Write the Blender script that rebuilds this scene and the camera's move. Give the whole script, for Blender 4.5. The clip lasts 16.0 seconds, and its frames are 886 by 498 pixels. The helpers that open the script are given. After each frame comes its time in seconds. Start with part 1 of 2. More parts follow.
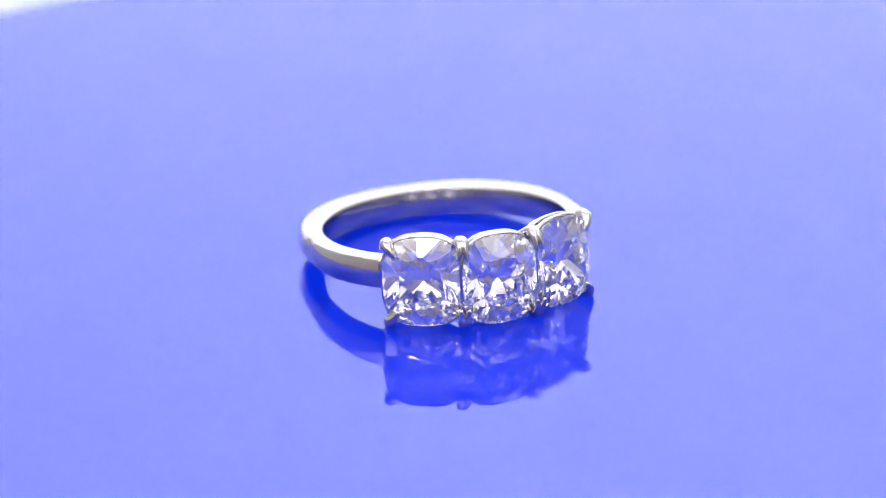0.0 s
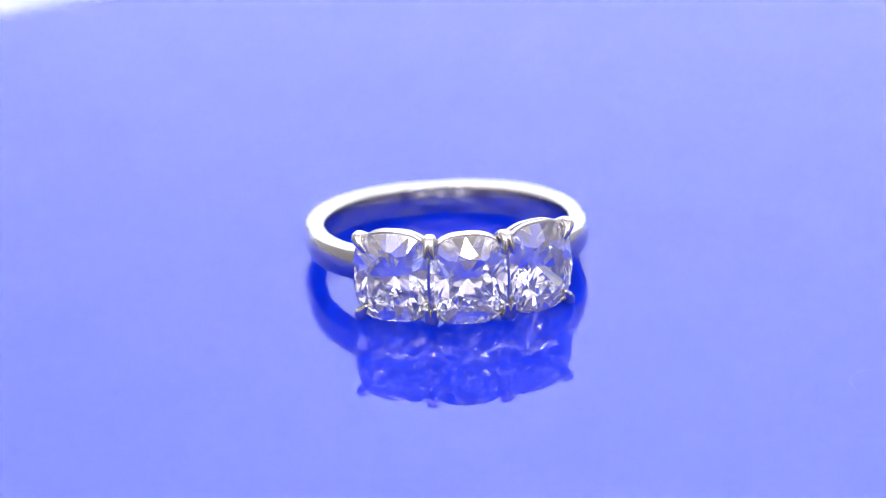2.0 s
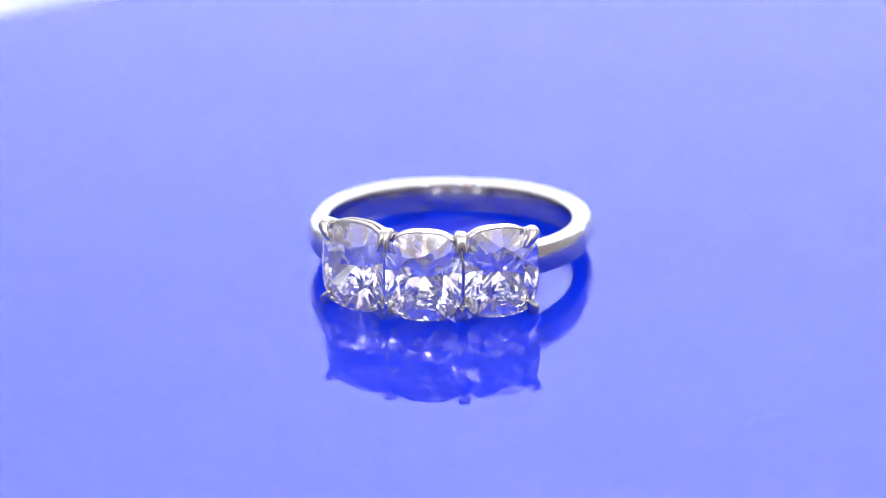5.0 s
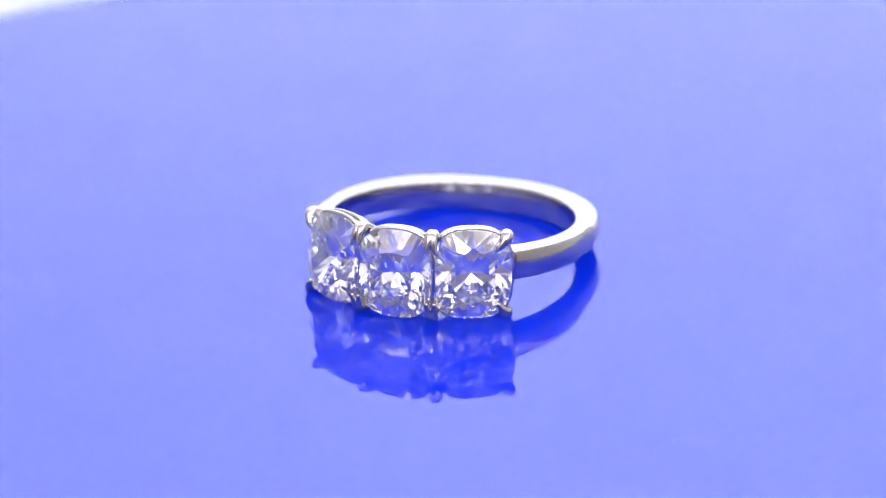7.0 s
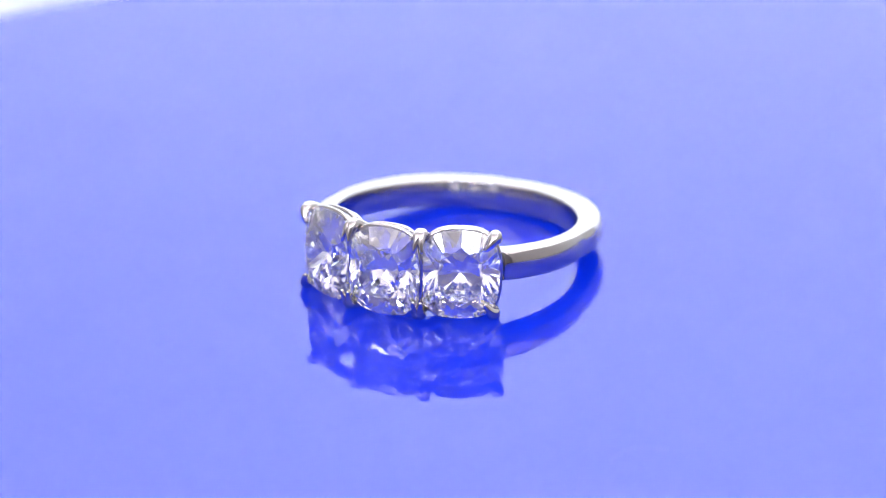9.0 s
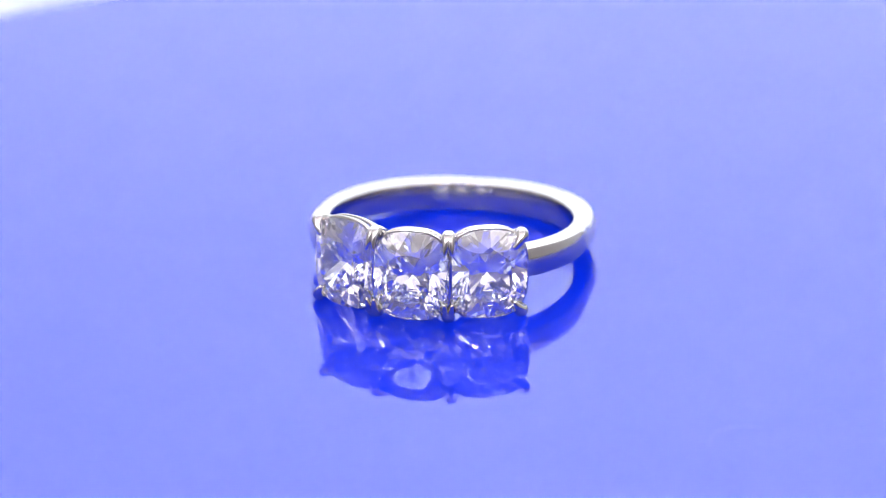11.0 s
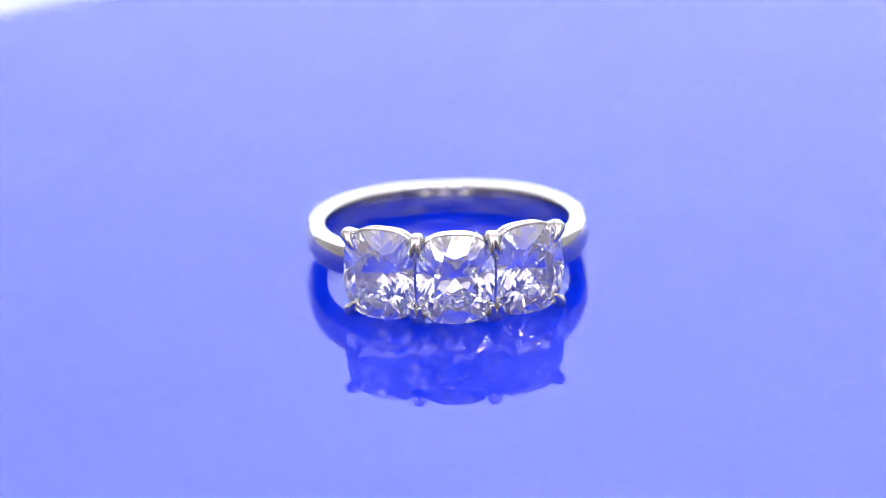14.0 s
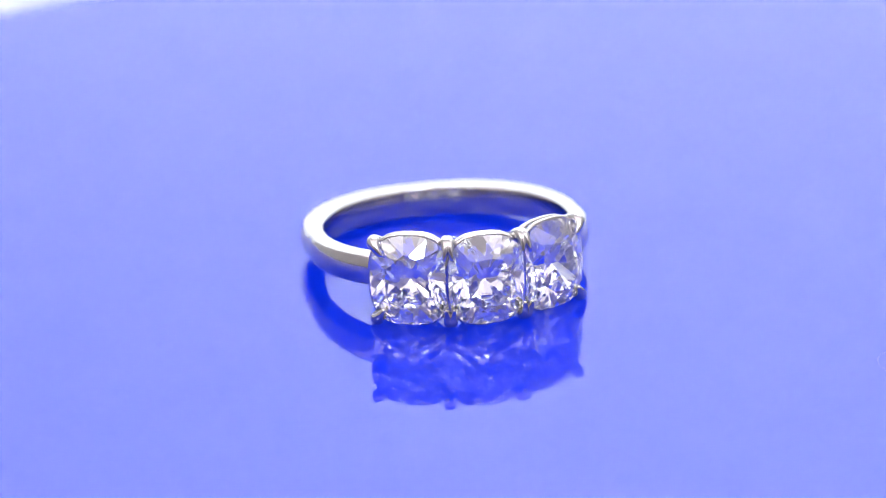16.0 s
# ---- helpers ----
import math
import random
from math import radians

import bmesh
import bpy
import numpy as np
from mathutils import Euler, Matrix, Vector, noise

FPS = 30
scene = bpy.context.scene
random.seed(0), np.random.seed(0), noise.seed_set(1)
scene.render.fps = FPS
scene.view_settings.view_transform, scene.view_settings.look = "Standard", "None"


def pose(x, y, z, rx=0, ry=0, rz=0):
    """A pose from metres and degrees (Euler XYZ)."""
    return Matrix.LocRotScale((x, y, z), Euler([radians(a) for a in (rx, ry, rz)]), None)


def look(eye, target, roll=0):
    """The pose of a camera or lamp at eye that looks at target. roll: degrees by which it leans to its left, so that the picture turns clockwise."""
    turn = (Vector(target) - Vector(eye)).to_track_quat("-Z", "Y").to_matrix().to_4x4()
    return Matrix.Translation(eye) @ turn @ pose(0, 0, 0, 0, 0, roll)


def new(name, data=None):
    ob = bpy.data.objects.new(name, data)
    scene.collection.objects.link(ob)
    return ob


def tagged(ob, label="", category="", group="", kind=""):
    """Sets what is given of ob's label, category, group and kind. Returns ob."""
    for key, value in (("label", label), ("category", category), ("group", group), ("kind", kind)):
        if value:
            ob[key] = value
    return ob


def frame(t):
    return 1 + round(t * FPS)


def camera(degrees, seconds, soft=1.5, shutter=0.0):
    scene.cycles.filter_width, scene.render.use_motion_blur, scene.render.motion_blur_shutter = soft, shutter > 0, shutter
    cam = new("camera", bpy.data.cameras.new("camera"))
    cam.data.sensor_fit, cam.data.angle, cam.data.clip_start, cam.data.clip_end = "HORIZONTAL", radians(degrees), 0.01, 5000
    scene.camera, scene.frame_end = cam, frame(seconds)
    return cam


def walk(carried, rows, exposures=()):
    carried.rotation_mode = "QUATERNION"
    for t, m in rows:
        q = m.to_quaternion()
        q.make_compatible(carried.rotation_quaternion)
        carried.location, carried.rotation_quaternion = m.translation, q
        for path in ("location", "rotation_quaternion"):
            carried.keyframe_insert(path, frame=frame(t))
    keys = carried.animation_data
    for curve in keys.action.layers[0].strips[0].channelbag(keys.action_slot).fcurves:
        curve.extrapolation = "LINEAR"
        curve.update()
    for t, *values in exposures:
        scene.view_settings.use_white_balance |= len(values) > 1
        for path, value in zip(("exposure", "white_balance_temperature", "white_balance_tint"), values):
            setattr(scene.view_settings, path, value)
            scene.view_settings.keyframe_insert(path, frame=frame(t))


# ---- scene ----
cam = camera(18.55, 16.0, soft=1.0)
MM = 0.001
EYE = Matrix.Translation((-2.2 * MM, -179.75 * MM, 74.69 * MM)) @ pose(0, 0, 0, 90 - 22.26) @ pose(0, 0, 0, 0, 0, -1.327)
walk(cam, [(0.0, EYE), (16.0, EYE)])
cam.data.dof.use_dof = True
cam.data.dof.focus_distance = 184 * MM
cam.data.dof.aperture_fstop = 26.0


def swing(t):
    """The turntable's angle in degrees: an even swing that turns back sharply."""
    turn = 8.43
    return 19.9 - 5.63 * t if t < turn else 19.9 - 5.63 * (2 * turn - t)


# ---- light ----
world = bpy.data.worlds.new("world")
scene.world = world
world.use_nodes = True
world.node_tree.nodes["Background"].inputs[0].default_value = (0.9, 0.95, 1.0, 1)
world.node_tree.nodes["Background"].inputs[1].default_value = 0.02


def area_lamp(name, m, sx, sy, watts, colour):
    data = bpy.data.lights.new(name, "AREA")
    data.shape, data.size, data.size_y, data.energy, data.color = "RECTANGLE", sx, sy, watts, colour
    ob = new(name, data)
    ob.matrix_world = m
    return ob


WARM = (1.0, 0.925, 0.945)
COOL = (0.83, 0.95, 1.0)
# unseen lamp, added to brighten the back surface that the disc mirrors
area_lamp("backdrop_light", look((0.04, 0.11, 0.46), (0.06, 0.36, 0.40)), 0.46, 0.14, 9.3, COOL)
# all unseen: a broad soft light overhead, fill lamps added on each side above the lens and out to the sides, and small
# hard ones between them
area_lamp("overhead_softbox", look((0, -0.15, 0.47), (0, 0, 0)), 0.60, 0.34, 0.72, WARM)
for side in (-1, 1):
    # added fill: the front pair lifts the stones, the side pair the band
    area_lamp("front_fill", look((side * 0.14, -0.29, 0.25), (0, 0, 0)), 0.25, 0.24, 0.20, WARM)
    area_lamp("side_fill", look((side * 0.30, -0.10, 0.275), (0, 0, 0)), 0.34, 0.26, 0.36, WARM)
    # small unseen spots for glints, one on each side tinted warm
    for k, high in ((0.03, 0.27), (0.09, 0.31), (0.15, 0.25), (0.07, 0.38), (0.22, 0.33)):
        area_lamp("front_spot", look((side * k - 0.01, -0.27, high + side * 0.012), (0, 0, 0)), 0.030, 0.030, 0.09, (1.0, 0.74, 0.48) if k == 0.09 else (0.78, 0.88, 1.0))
# light turns many times inside a cut stone
scene.cycles.max_bounces, scene.cycles.glossy_bounces, scene.cycles.transmission_bounces = 24, 20, 20


# ---- materials ----
def material(name):
    mat = bpy.data.materials.new(name)
    mat.use_nodes = True
    nodes = mat.node_tree.nodes
    return mat, nodes, mat.node_tree.links, nodes["Principled BSDF"]


def noise_tex(nodes, links, scale, detail=4.0):
    coord = nodes.new("ShaderNodeTexCoord")
    tex = nodes.new("ShaderNodeTexNoise")
    tex.inputs["Scale"].default_value, tex.inputs["Detail"].default_value = scale, detail
    links.new(coord.outputs["Object"], tex.inputs["Vector"])
    return tex


def ramp(nodes, links, source, stops):
    node = nodes.new("ShaderNodeValToRGB")
    links.new(source, node.inputs[0])
    for k, (at, colour) in enumerate(stops):
        e = node.color_ramp.elements[k] if k < 2 else node.color_ramp.elements.new(at)
        e.position, e.color = at, (*colour, 1)
    return node


def white_gold():
    mat, nodes, links, b = material("polished_white_gold")
    b.inputs["Base Color"].default_value = (0.58, 0.555, 0.55, 1)
    b.inputs["Metallic"].default_value = 1.0
    tex = noise_tex(nodes, links, 900)
    r = ramp(nodes, links, tex.outputs["Fac"], [(0.3, (0.05, 0.05, 0.05)), (0.75, (0.13, 0.13, 0.13))])
    links.new(r.outputs[0], b.inputs["Roughness"])
    return mat


def diamond():
    mat, nodes, links, b = material("diamond")
    nodes.remove(b)
    g = nodes.new("ShaderNodeBsdfGlass")
    g.inputs["Color"].default_value, g.inputs["IOR"].default_value, g.inputs["Roughness"].default_value = (1, 1, 1, 1), 2.42, 0.0
    links.new(g.outputs[0], nodes["Material Output"].inputs["Surface"])
    return mat


def blue_acrylic():
    mat, nodes, links, b = material("glossy_blue_acrylic")
    tex = noise_tex(nodes, links, 60)
    r = ramp(nodes, links, tex.outputs["Fac"], [(0.3, (0.0012, 0.018, 0.57)), (0.7, (0.0016, 0.021, 0.61))])
    links.new(r.outputs[0], b.inputs["Base Color"])
    fine = noise_tex(nodes, links, 700)
    r2 = ramp(nodes, links, fine.outputs["Fac"], [(0.3, (0.004, 0.004, 0.004)), (0.8, (0.02, 0.02, 0.02))])
    links.new(r2.outputs[0], b.inputs["Roughness"])
    b.inputs["IOR"].default_value = 1.43
    # light wanders in the translucent sheet and fills the shade under the ring
    b.subsurface_method = "BURLEY"
    b.inputs["Subsurface Weight"].default_value = 1.0
    b.inputs["Subsurface Radius"].default_value = (1, 1, 1)
    b.inputs["Subsurface Scale"].default_value = 0.02
    return mat


def matt(name, low, high, scale, rough=0.8, bump=0.0):
    mat, nodes, links, b = material(name)
    tex = noise_tex(nodes, links, scale)
    r = ramp(nodes, links, tex.outputs["Fac"], [(0.3, low), (0.7, high)])
    links.new(r.outputs[0], b.inputs["Base Color"])
    b.inputs["Roughness"].default_value = rough
    if bump:
        n = nodes.new("ShaderNodeBump")
        n.inputs["Strength"].default_value, n.inputs["Distance"].default_value = bump, 0.0005
        links.new(tex.outputs["Fac"], n.inputs["Height"])
        links.new(n.outputs[0], b.inputs["Normal"])
    return mat


GOLD, DIAMOND, BLUE = white_gold(), diamond(), blue_acrylic()
WALL = matt("matt_white_card", (0.80, 0.80, 0.80), (0.84, 0.84, 0.84), 900, 0.9, 0.2)
# the surround's greys are set by what the ring and stones should mirror
GREY = matt("grey_surround", (0.37, 0.35, 0.345), (0.41, 0.385, 0.38), 900, 0.9, 0.2)
TABLE = matt("pale_grey_table_board", (0.33, 0.335, 0.37), (0.37, 0.375, 0.41), 40, 0.6)
FRONT_GREY = matt("dark_grey_surround", (0.15, 0.13, 0.15), (0.18, 0.155, 0.18), 3, 0.9)
TOP_GREY = matt("pale_grey_surround", (0.63, 0.575, 0.59), (0.67, 0.61, 0.625), 900, 0.9, 0.2)
PLASTIC = matt("white_plastic", (0.78, 0.78, 0.78), (0.82, 0.82, 0.82), 200, 0.35)
DUST = matt("pale_dust", (0.02, 0.04, 0.40), (0.05, 0.07, 0.45), 3000, 0.9)


# ---- mesh helpers ----
def mesh_of(name, bm, mat, smooth=False):
    bmesh.ops.recalc_face_normals(bm, faces=bm.faces)
    data = bpy.data.meshes.new(name)
    for f in bm.faces:
        f.smooth = smooth
    bm.to_mesh(data)
    bm.free()
    data.materials.append(mat)
    return data


def part(name, bm, mat, parent, label="", smooth=False):
    ob = new(name, mesh_of(name, bm, mat, smooth))
    ob.parent = parent
    if label:
        tagged(ob, label)
    return ob


def box(x0, x1, y0, y1, z0, z1):
    bm = bmesh.new()
    bmesh.ops.create_cube(bm, size=1, matrix=Matrix.Translation(((x0 + x1) / 2, (y0 + y1) / 2, (z0 + z1) / 2)) @ Matrix.Diagonal((x1 - x0, y1 - y0, z1 - z0, 1)))
    return bm


def lathe(profile, segs):
    """A closed solid turned about z from (radius, height) pairs that begin and end on the axis."""
    bm = bmesh.new()
    rings = []
    for r, z in profile:
        if r == 0:
            rings.append([bm.verts.new((0, 0, z))])
        else:
            rings.append([bm.verts.new((r * math.cos(2 * math.pi * k / segs), r * math.sin(2 * math.pi * k / segs), z)) for k in range(segs)])
    for a, b in zip(rings, rings[1:]):
        for k in range(segs):
            j = (k + 1) % segs
            if len(a) == 1:
                bm.faces.new((a[0], b[k], b[j]))
            elif len(b) == 1:
                bm.faces.new((a[k], b[0], a[j]))
            else:
                bm.faces.new((a[k], b[k], b[j], a[j]))
    return bm


def tube(points, radii, segs=12, closed=False, flat=1.0):
    """A round bar along points, with domed ends."""
    bm = bmesh.new()
    pts = [Vector(p) for p in points]
    n = len(pts)
    rings = []
    up = None
    for i, p in enumerate(pts):
        a = pts[(i - 1) % n] if closed or i > 0 else p
        b = pts[(i + 1) % n] if closed or i < n - 1 else p
        way = (b - a).normalized()
        if up is None:
            up = way.orthogonal().normalized()
        up = (up - way * up.dot(way)).normalized()
        side = way.cross(up)
        rings.append([bm.verts.new(p + (up * math.cos(2 * math.pi * k / segs) + side * flat * math.sin(2 * math.pi * k / segs)) * radii[i]) for k in range(segs)])
    for i in range(n if closed else n - 1):
        a, b = rings[i], rings[(i + 1) % n]
        # the closing ring may be turned against the first
        shift = 0
        if closed and i == n - 1:
            shift = min(range(segs), key=lambda s: sum((a[k].co - b[(k + s) % segs].co).length for k in range(segs)))
        for k in range(segs):
            j = (k + 1) % segs
            bm.faces.new((a[k], a[j], b[(j + shift) % segs], b[(k + shift) % segs]))
    if not closed:
        bm.faces.new(rings[0])
        bm.faces.new(rings[-1])
    return bm


# ---- the unseen surround and the table ----
def wall(name, label, *sides, mat):
    ob = new(name, mesh_of(name, box(*sides), mat))
    return tagged(ob, label, "wall", kind="structure")


FLOOR_Z = -0.032
# added out of view: white low down for the disc, grey above dims the rim
wall("wall_back", "unseen warm grey back wall, added to dim what the rim mirrors", -0.32, 0.32, 0.36, 0.38, FLOOR_Z, 0.50, mat=GREY)
card = new("reflection_card", mesh_of("reflection_card", box(-0.318, 0.318, 0.350, 0.357, FLOOR_Z, 0.22), WALL))
tagged(card, "unseen plain matt white card against the back wall, added for the disc to mirror", "card")
# unseen sides, front and top, added to shape the reflections
wall("wall_west", "unseen warm grey side wall, added for the band to reflect", -0.34, -0.32, -0.34, 0.38, FLOOR_Z, 0.50, mat=GREY)
wall("wall_east", "unseen warm grey side wall, added for the band to reflect", 0.32, 0.34, -0.34, 0.38, FLOOR_Z, 0.50, mat=GREY)
wall("wall_front", "unseen dark grey wall behind the camera, added for dark reflections", -0.32, 0.32, -0.36, -0.34, FLOOR_Z, 0.50, mat=FRONT_GREY)
wall("ceiling", "unseen pale grey ceiling, added to lift the greys in the stones", -0.34, 0.34, -0.36, 0.38, 0.50, 0.51, mat=TOP_GREY)
table = new("table_surface", mesh_of("table_surface", box(-0.34, 0.34, -0.36, 0.38, FLOOR_Z - 0.02, FLOOR_Z), TABLE))
tagged(table, "plain pale grey table board under the turntable", "table", kind="structure")

# ---- the turntable ----
pedestal = new("pedestal", mesh_of("pedestal", lathe([(0, FLOOR_Z), (0.058, FLOOR_Z), (0.060, FLOOR_Z + 0.002), (0.060, -0.0065), (0.0585, -0.005), (0, -0.005)], 96), PLASTIC, False))
tagged(pedestal, "round white plastic turntable base on the table", "turntable")

disc = new("turntable_disc")
tagged(disc, "round glossy blue acrylic disc, mirror-like, slowly turning", "turntable")
R = 79.3 * MM
disc_plate = part("plate", lathe([(0, -0.005), (R - 0.0004, -0.005), (R, -0.0046), (R, -0.0004), (R - 0.0004, 0), (0, 0)], 256), BLUE, disc)
# the plate sits a little off the axis
disc_plate.location = (2.45 * MM, -1.7 * MM, 0)


def lint(x, y, length, turn):
    """A thin, slightly bent fibre that lies on the plate."""
    steps = [k / 8 for k in range(9)]
    pts = [(math.cos(turn - 0.9 * q * q) * length * q * MM, math.sin(turn - 0.9 * q * q) * length * q * MM, 0.012 * MM) for q in steps]
    ob = part("lint", tube(pts, [(0.004 + 0.004 * math.sin(math.pi * q)) * MM for q in steps], 6), DUST, disc, "thin pale lint fibre")
    ob.location = (x * MM, y * MM, 0)


lint(20.4, -26.4, 4.2, 1.75)

# ---- the ring ----
ring = new("ring")
tagged(ring, "polished white gold ring with three cushion-cut diamonds", "ring")


GIRDLE = 2.9


def cushion(a, b, n, angle):
    c, s = math.cos(angle), math.sin(angle)
    r = (abs(c / a) ** n + abs(s / b) ** n) ** (-1 / n)
    return r * c, r * s


def touch(a, b, angle):
    """Where the outline reaches farthest in a direction."""
    c, s = math.cos(angle), math.sin(angle)
    return max((cushion(a, b, GIRDLE, 2 * math.pi * k / 360) for k in range(360)), key=lambda p: p[0] * c + p[1] * s)


def stone_mesh(a, b, seed, crushed, depth):
    """A cushion brilliant, table towards +z, girdle at z = 0, in mm, ground facet by facet out of a rough block: kite-shaped mains,
    halves along the girdle that run between them, stars round the table."""
    rng = random.Random(seed)
    bm = bmesh.new()
    low = [bm.verts.new((*cushion(a, b, GIRDLE, 2 * math.pi * k / 64), -6.0)) for k in range(64)]
    high = [bm.verts.new((v.co.x, v.co.y, 3.0)) for v in low]
    bm.faces.new(low)
    bm.faces.new(high)
    for k in range(64):
        bm.faces.new((low[k], low[(k + 1) % 64], high[(k + 1) % 64], high[k]))

    def grind(point, normal):
        done = bmesh.ops.bisect_plane(bm, geom=bm.verts[:] + bm.edges[:] + bm.faces[:], dist=1e-5, plane_co=point, plane_no=normal, clear_outer=True)
        edges = [e for e in done["geom_cut"] if isinstance(e, bmesh.types.BMEdge)]
        if len(edges) > 2:
            bmesh.ops.holes_fill(bm, edges=edges, sides=0)

    def grind_through(p, q, r):
        normal = (q - p).cross(r - p).normalized()
        if normal.dot(p) < 0:
            normal = -normal
        grind(p, normal)

    def tier(count, start, z, apex, share, loose):
        """Mains whose planes meet the axis at apex, and halves that reach the given share of the way to it. Returns the
        mains' points on the girdle and the points where neighbouring halves end."""
        turns = [2 * math.pi * (k + start) / count + radians(rng.uniform(-loose, loose)) for k in range(count)]
        feet, planes = [], []
        for turn in turns:
            x, y = touch(a, b, turn)
            out = x * math.cos(turn) + y * math.sin(turn)
            top = apex * (1 + rng.uniform(-loose, loose) * 0.006)
            rise = (top - z) / out
            feet.append(Vector((x, y, z)))
            planes.append((turn, rise, top))
        ends = []
        for k in range(count):
            j = (k + 1) % count
            mid = (turns[k] + turns[j] + (2 * math.pi if j == 0 else 0)) / 2
            x, y = touch(a, b, mid)
            edge = Vector((x, y, z))
            inner = 1 - share * (1 + rng.uniform(-loose, loose) * 0.02)
            flat = Vector((x * inner, y * inner, 0))
            heights = [top - rise * (flat.x * math.cos(turn) + flat.y * math.sin(turn)) for turn, rise, top in (planes[k], planes[j])]
            end = Vector((flat.x, flat.y, min(heights, key=abs)))
            ends.append(end)
            for main in (k, j):
                grind_through(feet[main], edge, end)
        for turn, rise, top in planes:
            n = Vector((math.cos(turn) * abs(rise), math.sin(turn) * abs(rise), 1 if apex > 0 else -1)).normalized()
            grind((0, 0, top), n)
        return feet, planes, ends

    table, count = 0.86, 12 if crushed else 10
    grind((0, 0, table), (0, 0, 1))
    feet, planes, ends = tier(count, 0, 0.06, 1.86, 0.34, 1.2)
    corners = [Vector((math.cos(turn), math.sin(turn), 0)) * ((top - table) / rise) for turn, rise, top in planes]
    for c in corners:
        c.z = table
    for k in range(count):
        grind_through(corners[k], corners[(k + 1) % count], ends[k])
    deep = -2.46 * depth
    if crushed:
        tier(20, 0.0, -0.05, deep * 1.09, 0.30, 2.6)
        tier(14, 0.5, -0.06, deep * 1.03, 0.45, 3.6)
        tier(10, 0.5, -0.14, deep, 0.66, 3.0)
    else:
        tier(16, 0.5, -0.05, deep * 1.08, 0.32, 1.6)
        tier(8, 0.5, -0.10, deep, 0.78, 1.4)
    bmesh.ops.remove_doubles(bm, verts=bm.verts, dist=1e-4)
    bmesh.ops.dissolve_limit(bm, angle_limit=radians(0.05), verts=bm.verts, edges=bm.edges)
    bmesh.ops.scale(bm, vec=(MM, MM, MM), verts=bm.verts)
    return bm


def rail(a, b, n, scale, z, radius, count=64):
    pts = [(*[c * scale * MM for c in cushion(a, b, n, 2 * math.pi * k / count)], z * MM) for k in range(count)]
    return tube(pts, [radius * MM] * count, 10, True)


def claw(x, y, inward, stout, length):
    """A prong from the foot of the basket to a claw that folds over the girdle at (x, y) and runs inward to a point, mm."""
    way = -Vector((inward[0], inward[1], 0)).normalized()
    foot = Vector((x * 0.62, y * 0.62, -2.9))
    knee = Vector((x, y, -0.35)) + way * 0.26 * stout
    top = Vector((x, y, 0.50)) + way * 0.34 * stout
    tip = Vector((x, y, 0.24 + 0.62 * length)) - way * length
    pts, radii = [], []
    for k in range(6):
        pts.append(foot.lerp(knee, k / 5))
        radii.append((0.30 + 0.06 * k / 5) * stout)
    for k in range(1, 13):
        s = k / 12
        pts.append(knee.lerp(top, s).lerp(top.lerp(tip, s), s))
        radii.append((0.36 + 0.06 * math.sin(math.pi * min(1, s * 1.6)) - 0.22 * s * s) * stout)
    end = (pts[-1] - pts[-2]).normalized()
    base, last = pts[-1], radii[-1]
    for q in (0.4, 0.75, 0.97):
        pts.append(base + end * last * q)
        radii.append(last * math.sqrt(1 - q * q))
    return tube([p * MM for p in pts], [r * MM for r in radii], 16)


def setting(name, m, a, b, seed, crushed, depth, label, shared):
    """One stone with its basket rails, and claws at the corners that no neighbour shares."""
    stone = part(name, stone_mesh(a, b, seed, crushed, depth), DIAMOND, ring, label)
    stone.matrix_local = m
    for scale, z, r in ((1.0, -0.30, 0.18), (0.985, -0.98, 0.16), (0.88, -1.62, 0.15), (0.62, -2.35, 0.2)):
        ob = part("basket_rail", rail(a, b, GIRDLE, scale, z, r), GOLD, ring, "thin curved white gold rail behind the stone", True)
        ob.matrix_local = m
    cx, cy = cushion(a, b, GIRDLE, math.atan2(b, a))
    for sx in (-1, 1):
        for sy in (-1, 1):
            if sx not in shared:
                ob = part("prong", claw(sx * cx, sy * cy, (-sx * 0.8, -sy), 1.22, 0.62), GOLD, ring, "rounded white gold claw prong", True)
                ob.matrix_local = m


setting("centre_diamond", pose(0, -11.4 * MM, -0.02 * MM, 90), 2.68, 3.1, 3, True, 1.03, "clear cushion-cut diamond with crushed-ice facets", (-1, 1))
setting("side_diamond", pose(-5.04 * MM, -9.95 * MM, 0.08 * MM, 90, 0, -25), 2.74, 3.12, 5, False, 1.02, "clear cushion-cut diamond, set at an angle", (1,))
setting("side_diamond", pose(5.04 * MM, -9.95 * MM, 0.08 * MM, 90, 0, 25), 2.74, 3.12, 8, False, 1.02, "clear cushion-cut diamond, set at an angle", (-1,))


for side in (-1, 1):
    # above and below, a pair of joined claws holds two neighbouring stones
    for sy in (-1, 1):
        for lean in (-1, 1):
            ob = part("prong", claw(lean * 0.14, sy * 2.62, (lean * 0.16, -sy), 0.98, 0.80), GOLD, ring, "white gold claw prong, one of a joined pair", True)
            ob.matrix_local = pose(side * 2.58 * MM, -11.15 * MM, 0.02 * MM, 90, 0, side * 12.5)


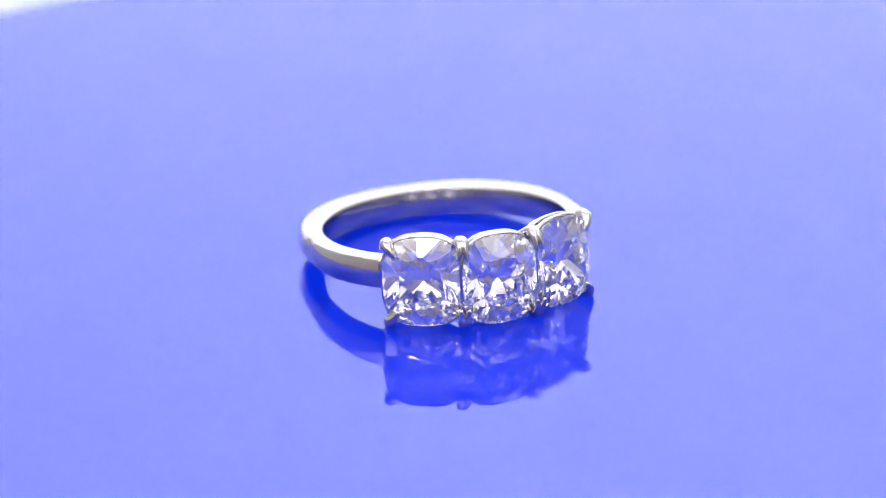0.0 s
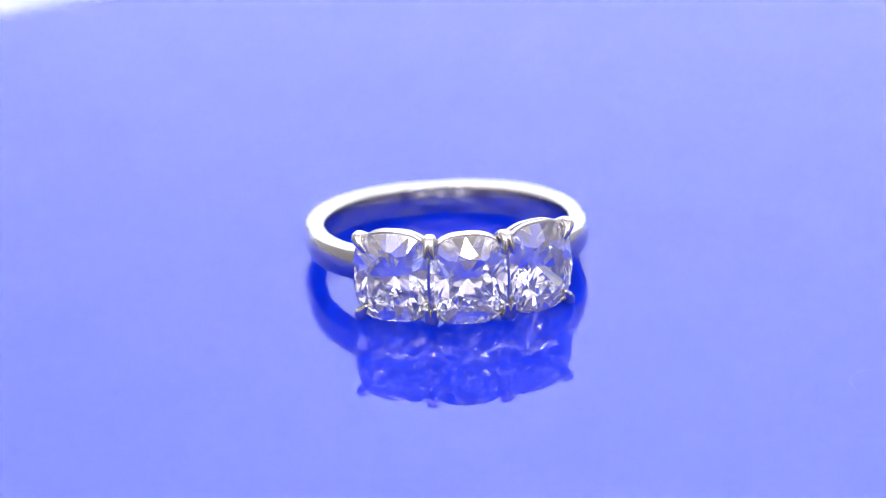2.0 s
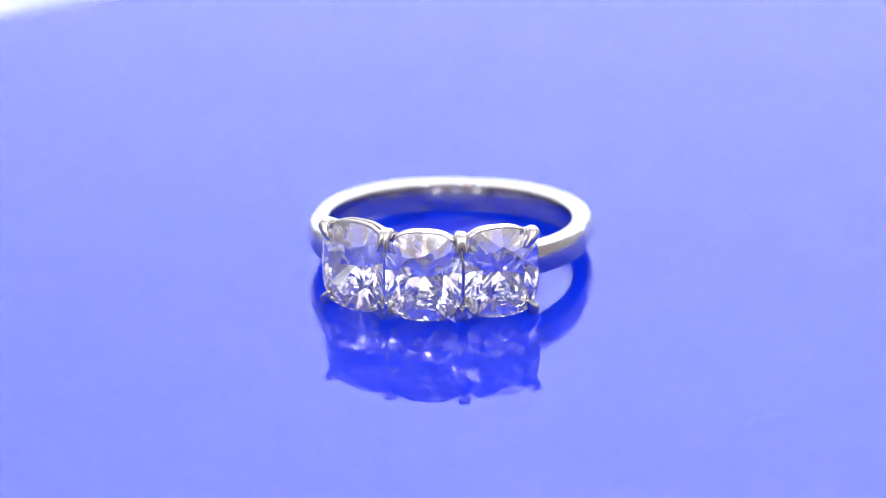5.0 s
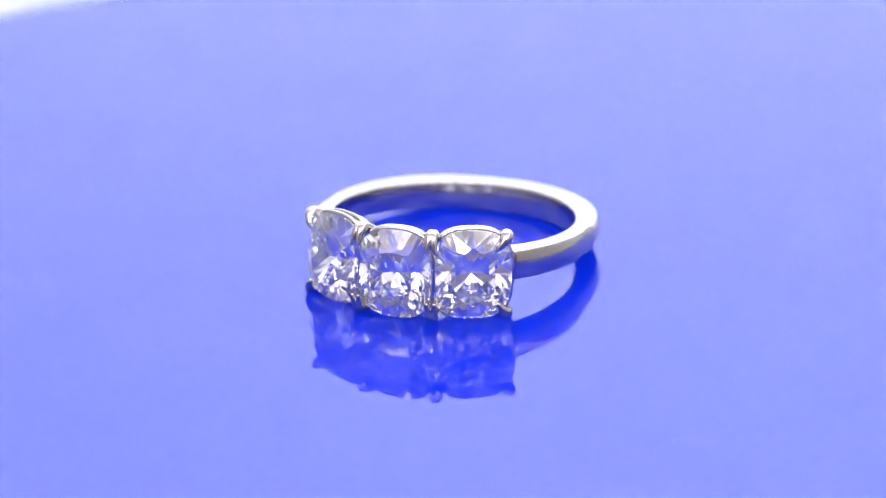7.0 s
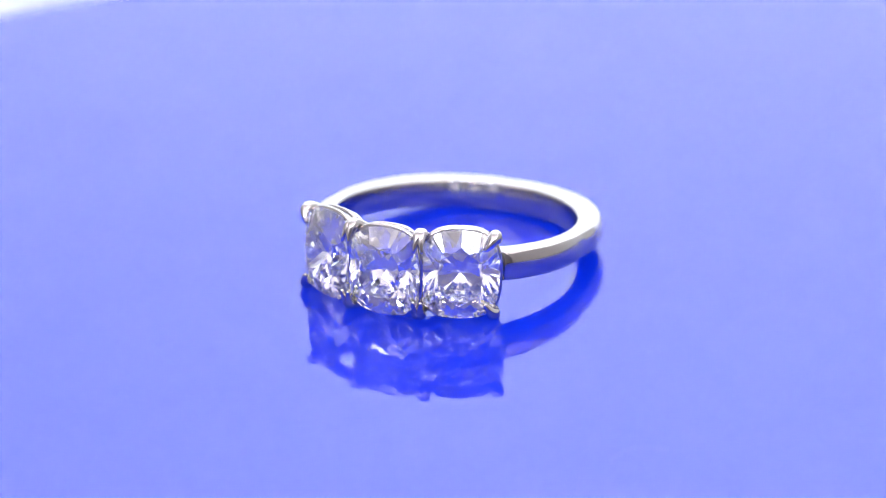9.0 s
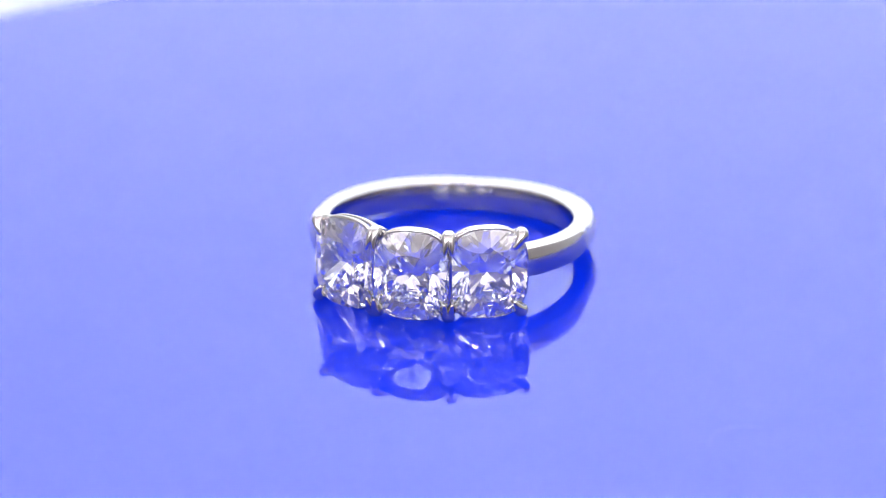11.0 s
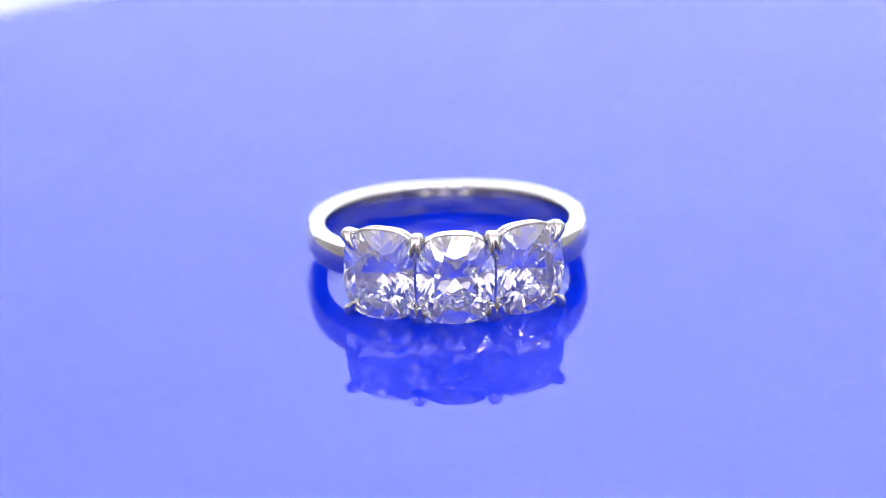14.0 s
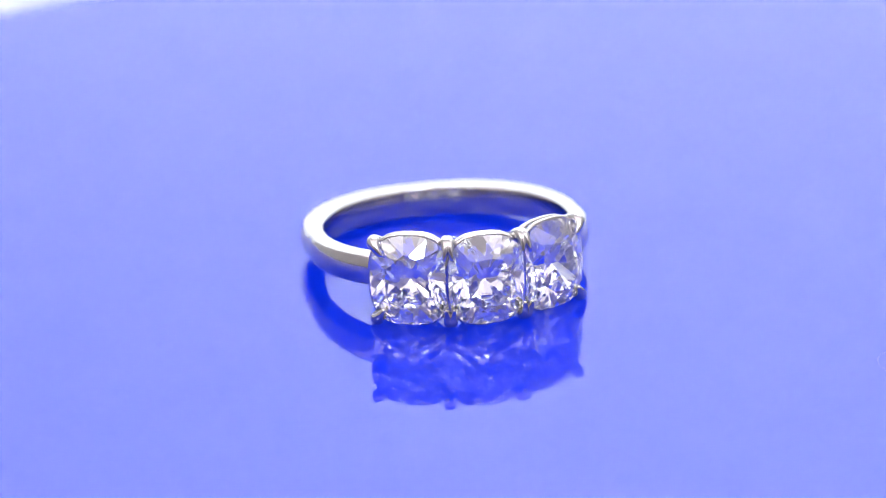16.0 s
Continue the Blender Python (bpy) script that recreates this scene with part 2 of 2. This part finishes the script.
def band(path, half, thick, dome, hollow, rise):
    """A band swept along path (x, y in mm, seen from above): flat sides, domed outside and inside, softened edges. half and thick are lists."""
    bm = bmesh.new()
    rings = []
    n = len(path)
    for i, p in enumerate(path):
        a, b = path[max(i - 1, 0)], path[min(i + 1, n - 1)]
        way = Vector((b[0] - a[0], b[1] - a[1], 0)).normalized()
        out = Vector((way.y, -way.x, 0))
        if out.dot(Vector((p[0], p[1], 0))) < 0:
            out = -out
        h, w, e = half[i], thick[i] / 2, 0.10
        prof = []
        for sgn_u, sgn_v in ((1, 1), (-1, 1), (-1, -1), (1, -1)):
            corner = []
            for s in (-0.25, 0.0, 0.25, 0.5, 0.75, 1.0, 1.25):
                ang = min(max(s, 0), 1) * math.pi / 2
                u, v = w - e + e * math.cos(ang), h - e + e * math.sin(ang)
                if s < 0:
                    v -= 0.12
                if s > 1:
                    u -= 0.12
                corner.append((sgn_u * u, sgn_v * v))
            if sgn_u * sgn_v < 0:
                corner.reverse()
            prof += corner
            if sgn_u == sgn_v * -1:
                for q in (0.7, 0.35, 0.0, -0.35, -0.7):
                    prof.append((sgn_u * w, sgn_v * q * (h - e)))
        ring_verts = []
        for u, v in prof:
            if u > 0:
                u += dome[i] * (1 - (v / h) ** 2) * (u / w)
            else:
                u += hollow * (1 - (v / h) ** 2) * (u / w)
            ring_verts.append(bm.verts.new(Vector((p[0], p[1], v + rise[i])) * MM + out * u * MM))
        rings.append(ring_verts)
    m = len(rings[0])
    for a, b in zip(rings, rings[1:]):
        for k in range(m):
            bm.faces.new((a[k], a[(k + 1) % m], b[(k + 1) % m], b[k]))
    bm.faces.new(rings[0])
    bm.faces.new(rings[-1])
    return bm


HOLE = 8.75
ARC = [radians(-47 + 274 * k / 120) for k in range(121)]


def wall_of_band(angle):
    """The band's thickness: fuller at the back, and at the four soft corners."""
    back = max(0.0, math.sin(angle))
    return 1.04 + 0.56 * back * back + (0.50 if angle > 0 and angle < math.pi else 0.34) * abs(math.sin(2 * angle))


thick = [wall_of_band(a) for a in ARC]
path = [((HOLE + w / 2) * math.cos(a), 0.12 + (HOLE + w / 2) * math.sin(a)) for a, w in zip(ARC, thick)]
count = len(path)
near_end = [max(0, 1 - min(k, count - 1 - k) / 30) for k in range(count)]
domes = [0.42 - 0.2 * q for q in near_end]
half = [1.08 - 0.13 * (1 - max(0.0, math.sin(a))) + 0.10 * q for a, q in zip(ARC, near_end)]
lift = [1.08 - h + 0.16 * q for h, q in zip(half, near_end)]
part("shank", band(path, half, thick, domes, 0.11, lift), GOLD, ring, "polished white gold band with a rounded inside", True)
# two slim wires join the ends of the band behind the stones, and leave their points free
for z in (-1.15, 1.15):
    under = [radians(-134 + 88 * k / 32) for k in range(33)]
    wire = [((HOLE + 0.32) * math.cos(a) * MM, (0.12 + (HOLE + 0.32) * math.sin(a)) * MM, z * MM) for a in under]
    part("bridge", tube(wire, [0.27 * MM] * 33, 12), GOLD, ring, "white gold bridge wire under the stones", True)


# ---- the turning ----
RING_AT = pose(-1.8 * MM, 0.8 * MM, 2.12 * MM, 0, 0, -1.5) @ pose(0, 0, 0, -5.5)


def motions():
    times = [0.5 * k for k in range(17)] + [8.2, 8.3, 8.4, 8.43, 8.5, 8.6, 8.7] + [9.0 + 0.5 * k for k in range(15)]
    turned = [(t, pose(0, 0, 0, 0, 0, swing(t))) for t in times]
    walk(disc, turned)
    walk(ring, [(t, m @ RING_AT) for t, m in turned])


motions()
